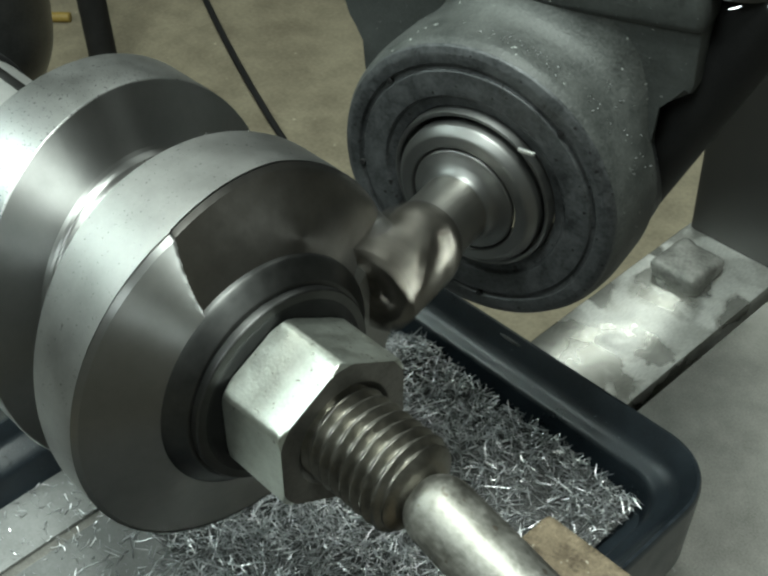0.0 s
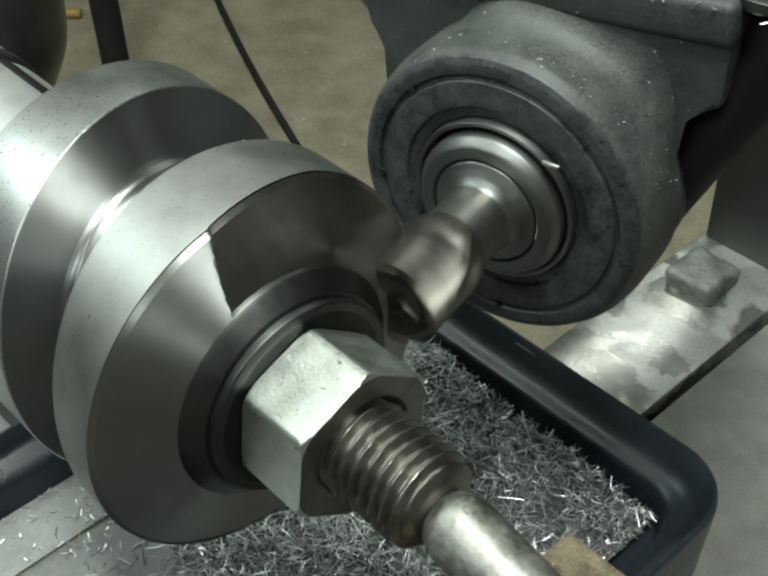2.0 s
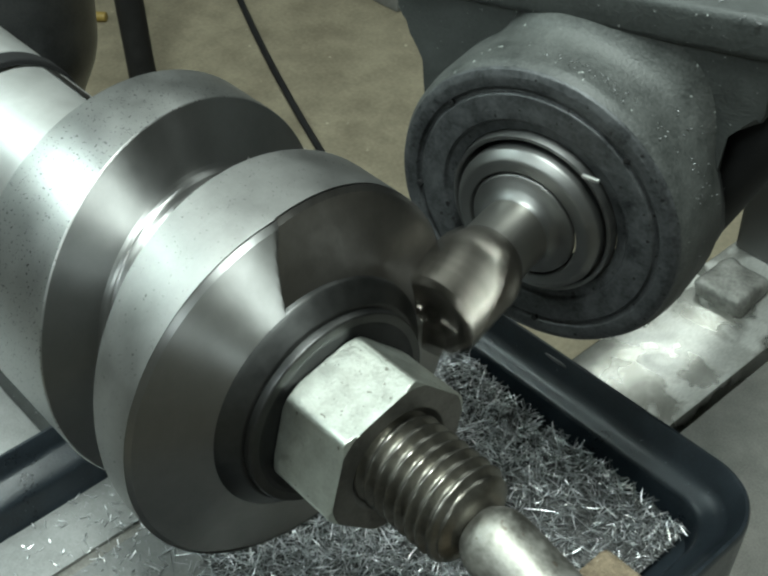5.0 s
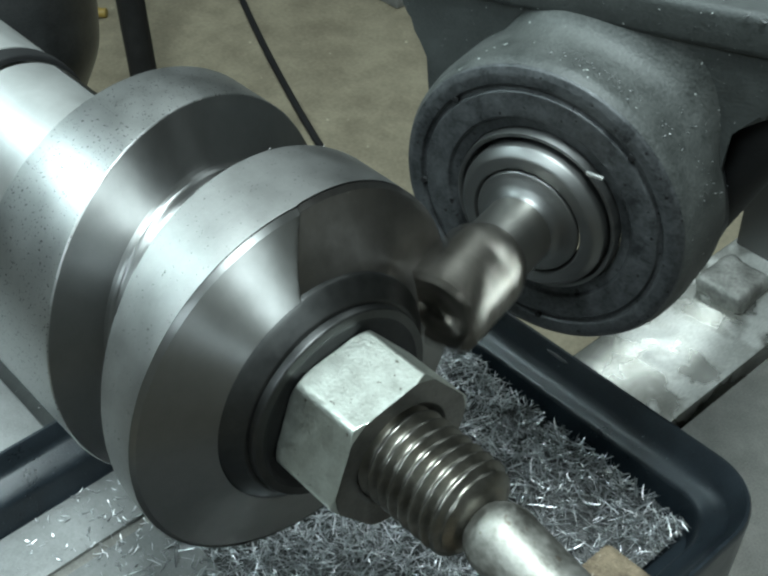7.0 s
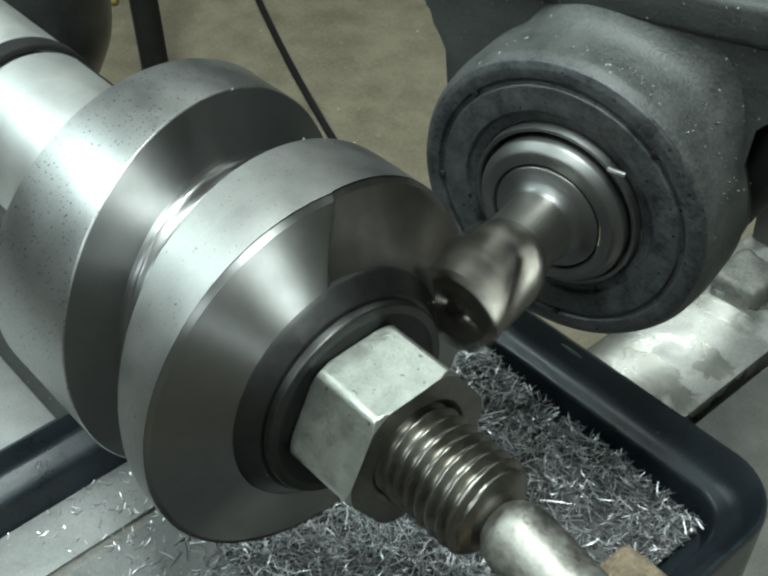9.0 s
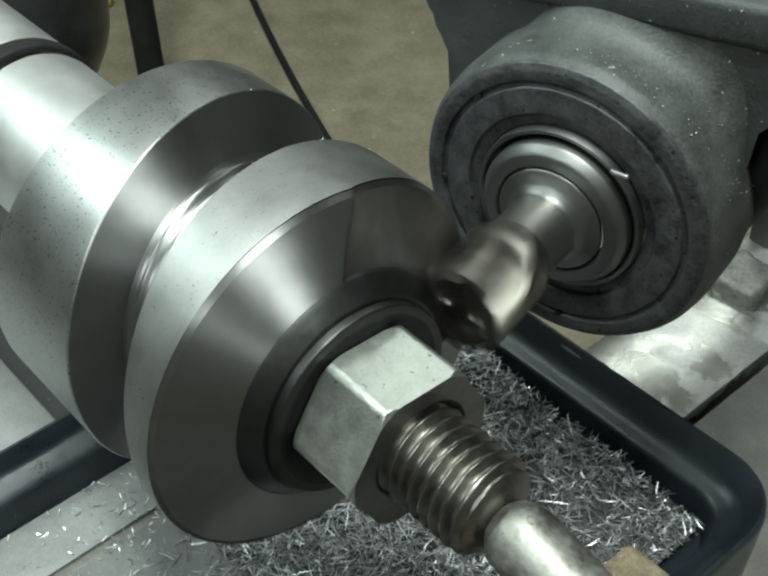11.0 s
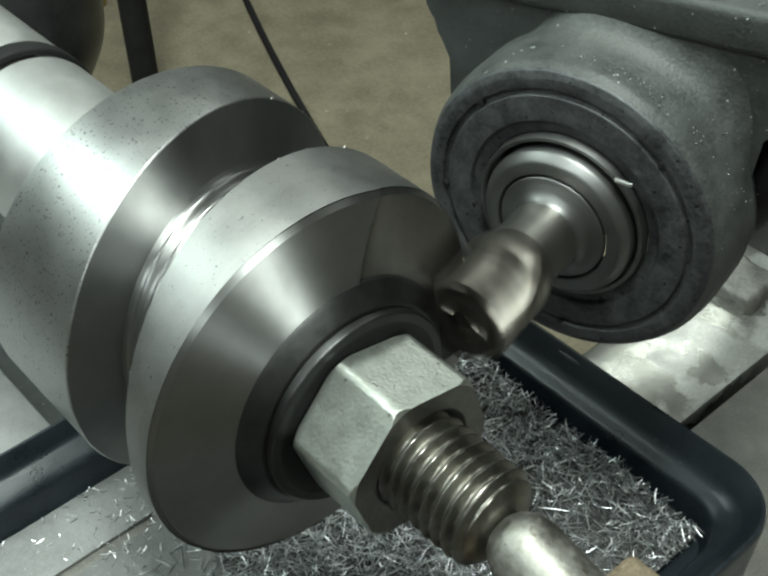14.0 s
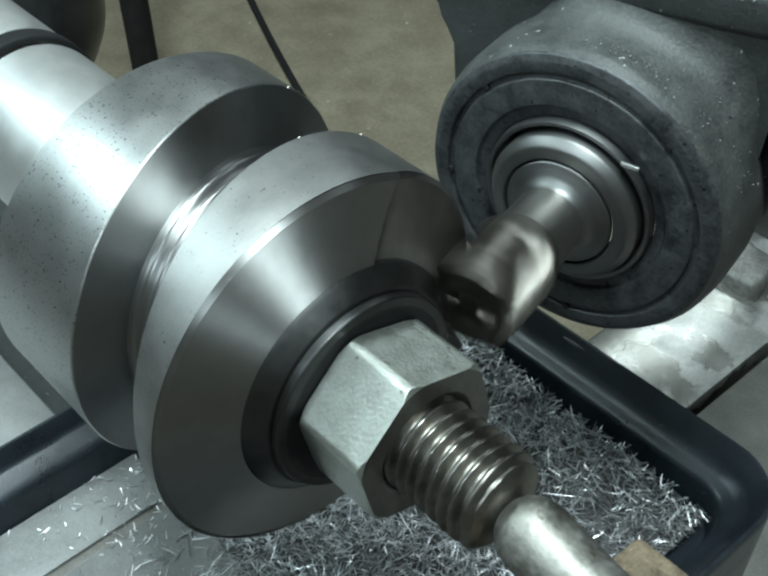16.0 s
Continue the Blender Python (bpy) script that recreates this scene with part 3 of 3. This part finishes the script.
def alu_strip():
    thing = root("aluminium_bar", "scuffed bright aluminium bar lying on the table", "metal bar")
    part("bar", box(-63, -18.2, 90, 420, -190, -148, 0.8), ALU, thing)
    lug = box(-56, -35, 221, 243, -152, -140.5, 3.4, 5)
    bmesh.ops.subdivide_edges(lug, edges=[e for e in lug.edges if e.calc_length() > 0.004], cuts=6, use_grid_fill=True)
    for v in lug.verts:
        v.co += 0.0016 * noise.noise_vector(v.co * 90) + 0.0004 * noise.noise_vector(v.co * 420)
    part("clamp_lug", lug, LUG, thing, "rough rounded cast lug")
    return thing


alu_strip()


def tray_plates():
    thing = root("steel_plates", "pair of light grey steel plates lying in the chip tray", "steel plate")
    for x0, x1 in ((-92.5, -73.6), (-70.2, -30)):
        part("plate", box(x0, x1, -150, -4, -104.5, -102.4, 0.5), TABLE, thing)
    part("joint", box(-73.7, -70.1, -150, -4, -104.5, -103.5, 0.1), TABLE_DARK, thing, "shallow dark joint")
    return thing


tray_plates()


# ---- background ----
def background():
    post = root("black_post", "black round stand post behind the machine", "post")
    part("tube", lathe(rounded([(-650, 0.5), (-650, 15), (300, 15), (300, 0.5)], 3), 32, axis="z"), BLACK, post)
    post.location = (-0.905, 0.45, 0)
    cable = root("black_cable", "black cable lying across the floor", "cable")
    bm = bmesh.new()
    rings = []
    for i in range(61):
        x = -1.60 + 1.05 * i / 60
        at = Vector((x, 0.6645 - 0.405 * (x + 0.944) + 0.13 * (x + 0.944) ** 2, -0.646))
        rings.append([bm.verts.new(at + Vector((0.35 * math.cos(k * math.pi / 4), 0.93 * math.cos(k * math.pi / 4), math.sin(k * math.pi / 4))) * 0.0046) for k in range(8)])
    for p, q in zip(rings, rings[1:]):
        for k in range(8):
            bm.faces.new((p[k], p[(k + 1) % 8], q[(k + 1) % 8], q[k]))
    part("sheath", bm, BLACK, cable)
    hose = root("yellow_hose", "short yellow-brown hose lying on the floor", "hose")
    part("tube", lathe(rounded([(-260, 0.3), (-260, 7), (40, 7), (40, 0.3)], 2), 20), surface("yellow_rubber", (0.22, 0.15, 0.03), (0.32, 0.22, 0.05)), hose)
    hose.matrix_world = pose(-1.30, 0.575, -0.643, 0, 0, 41)
    drum = root("dark_pulley", "dark grey rounded cast housing behind the spindle", "housing")
    part("drum", lathe(rounded([(-60, 0.5), (-58, 12), (-30, 26), (10, 30), (70, 30), (75, 0.5)], 9, 5), 64, axis="z"), PULLEY, drum)
    drum.matrix_world = pose(-0.315, 0.095, -0.07)
    foot = root("machine_foot", "pale grey machine foot standing on the floor", "machine foot")
    part("base", box(-1100, -1000, 905, 1055, -650, -600, 4), TABLE, foot)
    part("pad", box(-1112, -1090, 877, 905, -650, -625, 3), BLACK, foot, "black rubber pad")


background()


def side_bench():
    tagged(part("side_bench", box(-420, -113, -300, -11, -650, -108, 1.5), TABLE), "light grey metal bench top beside the tray", "bench", kind="structure")


side_bench()
# added dark block, stands for the black gap between bench and worm blank
tagged(part("dark_gap_block", box(-420, -113, -10, 80, -650, -128, 2), CAST), "plain dark grey block added to stand for the black gap beyond the bench", "machine bed", kind="structure")


def right_column():
    thing = root("machine_column", "dark grey machine column beside the table", "machine column")
    part("body", box(-62, 90, 256, 420, -190, 40, 3), CAST_DARK, thing)
    return thing


right_column()


# ---- chips ----
def swarf(seed=4):
    rng = random.Random(seed)

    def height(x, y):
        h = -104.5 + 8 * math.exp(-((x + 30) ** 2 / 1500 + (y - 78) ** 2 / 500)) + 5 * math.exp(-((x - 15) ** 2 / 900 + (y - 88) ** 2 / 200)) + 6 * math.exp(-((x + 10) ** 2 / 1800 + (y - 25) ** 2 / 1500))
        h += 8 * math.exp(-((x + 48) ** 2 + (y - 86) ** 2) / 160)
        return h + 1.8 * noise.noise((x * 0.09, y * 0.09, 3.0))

    # the bed carries the heap; its dark tone paints shade between chips
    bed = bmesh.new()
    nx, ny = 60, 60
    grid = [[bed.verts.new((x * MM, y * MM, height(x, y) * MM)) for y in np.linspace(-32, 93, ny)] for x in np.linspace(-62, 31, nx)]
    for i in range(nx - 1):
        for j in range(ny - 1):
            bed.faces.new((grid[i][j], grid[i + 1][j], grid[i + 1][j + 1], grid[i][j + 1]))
    heap = tagged(part("swarf_bed", bed, BEDDING), "matted swarf bed, coloured dark for the shade between the chips", "swarf", kind="stuff")
    verts, faces = [], []

    def sliver(c, length, width, yaw, pitch, curl):
        d = Vector((math.cos(yaw) * math.cos(pitch), math.sin(yaw) * math.cos(pitch), math.sin(pitch)))
        s = d.cross(Vector((rng.uniform(-1, 1), rng.uniform(-1, 1), 1))).normalized()
        up = s.cross(d)
        k = len(verts)
        for i in range(4):
            t = i / 3 - 0.5
            w = width * (0.35 + 0.65 * math.cos(t * 2.6))
            p = c + d * (t * length) + up * (curl * (t * t) * length)
            verts.extend([tuple((p - s * w) * MM), tuple((p + s * w) * MM), tuple((p + up * w * 0.8) * MM)])
        for i in range(3):
            a = k + 3 * i
            faces.extend([(a, a + 1, a + 4, a + 3), (a + 1, a + 2, a + 5, a + 4), (a + 2, a, a + 3, a + 5)])

    # fewer chips over one patch, so the dark bed shows through it
    for _ in range(1500):
        x, y = rng.uniform(-60, 30), rng.uniform(-25, 94)
        if rng.random() < 0.6 * math.exp(-((x - 9) ** 2 / 240 + (y - 72) ** 2 / 200)):
            continue
        sliver(Vector((x, y, height(x, y) + rng.uniform(0.8, 2.2))), rng.uniform(3.5, 9.5), rng.uniform(0.11, 0.23), rng.uniform(0, 6.3), rng.gauss(0, 0.3), rng.uniform(-0.4, 0.4))
    for _ in range(13000):
        x, y = rng.uniform(-63, 31), rng.uniform(-34, 95)
        thick = 0.5 + 0.09 * (height(x, y) + 104.5) + 0.5 * noise.noise((x * 0.05, y * 0.05, 9.0)) - 0.65 * math.exp(-((x - 9) ** 2 / 240 + (y - 72) ** 2 / 200))
        if rng.random() > thick:
            continue
        c = Vector((x, y, height(x, y) + rng.uniform(0, 1.6)))
        sliver(c, rng.uniform(1.6, 6.0), rng.uniform(0.06, 0.25), rng.uniform(0, 6.3), rng.gauss(0, 0.45), rng.uniform(-0.5, 0.5))
    # loose chips on the plates and on the table
    for _ in range(230):
        x, y = rng.uniform(-92, -64), rng.triangular(-50, 12, 5)
        sliver(Vector((x, y, -102.2)), rng.uniform(0.4, 2.6), rng.uniform(0.06, 0.2), rng.uniform(0, 6.3), rng.gauss(0, 0.2), 0.3)
    for _ in range(60):
        sliver(Vector((rng.uniform(20, 70), rng.uniform(60, 125), -148.5)), rng.uniform(0.4, 1.5), 0.12, rng.uniform(0, 6.3), 0.1, 0.2)
    me = bpy.data.meshes.new("steel_chips")
    me.from_pydata(verts, [], faces)
    me.materials.append(CHIP)
    tagged(new("steel_chips", me), "loose bright needle-like steel chips in a heap", "metal chips", kind="stuff")
    # chip dust that rides on the milling head
    verts.clear(), faces.clear()
    for _ in range(260):
        a, v = rng.choice((rng.gauss(1.0, 0.35), rng.gauss(1.3, 0.2))), rng.triangular(43, 52.5, 49.5)
        lift = 29.35 + max(0.0, v - 48.0) * 0.42
        sliver(Vector((lift * math.cos(a), v, lift * math.sin(a))), rng.uniform(0.15, 0.5), rng.uniform(0.05, 0.13), rng.uniform(0, 6.3), rng.gauss(0, 0.3), 0.2)
    for _ in range(160):
        sliver(Vector((rng.uniform(-20, 60), rng.uniform(52, 75), 40.6)), rng.uniform(0.5, 2.2), rng.uniform(0.08, 0.25), rng.uniform(0, 6.3), rng.gauss(0, 0.3), 0.3)
    me = bpy.data.meshes.new("chip_dust")
    me.from_pydata(verts, [], faces)
    me.materials.append(CHIP)
    dust = tagged(new("chip_dust", me), "bright chip dust", kind="stuff")
    dust.parent = head


swarf()


def loose_chips(seed=21):
    """Single curled chips, large enough to pick up one by one."""
    rng = random.Random(seed)
    shapes = []
    for turn, length, wide in ((1.6, 1.9, 0.2), (2.6, 2.6, 0.16), (0.9, 3.2, 0.14)):
        bm = bmesh.new()
        rows = []
        for i in range(10):
            a = turn * (i / 9 - 0.5)
            r = length / turn
            w = wide * (0.5 + 0.5 * math.cos((i / 9 - 0.5) * 2.4))
            x, z = r * math.sin(a), r * (1 - math.cos(a))
            rows.append([bm.verts.new(Vector(c) * MM) for c in ((x, -w, z), (x, w, z + 0.05), (x, w * 0.9, z + 0.13), (x, -w * 0.9, z + 0.08))])
        for p, q in zip(rows, rows[1:]):
            for k in range(4):
                bm.faces.new((p[k], p[(k + 1) % 4], q[(k + 1) % 4], q[k]))
        bm.faces.new(rows[0][::-1])
        bm.faces.new(rows[-1])
        shapes.append(bm)
    places = [(rng.uniform(-92, -64), rng.triangular(-46, 6, -6), -102.3) for _ in range(44)]
    places += [(28.5, 90.0, -99.5), (24.0, 93.0, -99.0), (30.0, 85.5, -100.5)]
    first = []
    for bm in shapes:
        first.append(tagged(part("steel_chip", bm, CHIP), "bright curled steel chip lying loose", "metal chip", "loose steel chips"))
    for i, (x, y, z) in enumerate(places):
        m = pose(x * MM, y * MM, z * MM, rng.uniform(-12, 12), rng.uniform(-8, 8), rng.uniform(0, 360))
        if i < 3:
            first[i].matrix_world = m
        else:
            copy_thing(first[i % 3], m)


loose_chips()


# ---- what moves ----
def motions():
    turn = [(t, pose(-0.07 * MM * (t - 8), 0, 0, -2.82 * t)) for t in (0, 2, 4, 6, 8, 10, 12, 14, 16)]
    for thing in (blank, arbor, washer, nut):
        walk(thing, turn)
    # the head feeds slowly along the work while its cutter spins
    def feed(t):
        return Matrix.Translation((0.17 * MM * (t - 8.4), 0, 0))

    walk(head, [(t, feed(t) @ HEAD) for t in (0, 8, 16)])
    walk(rod, [(t, feed(t) @ HEAD @ ROD) for t in (0, 8, 16)])
    spin = [(i / 30, feed(i / 30) @ HEAD @ SPINDLE @ pose(0, 0, 0, 0, 77 * i, 0)) for i in range(481)]
    walk(mill, spin)
    walk(nose, spin)


motions()
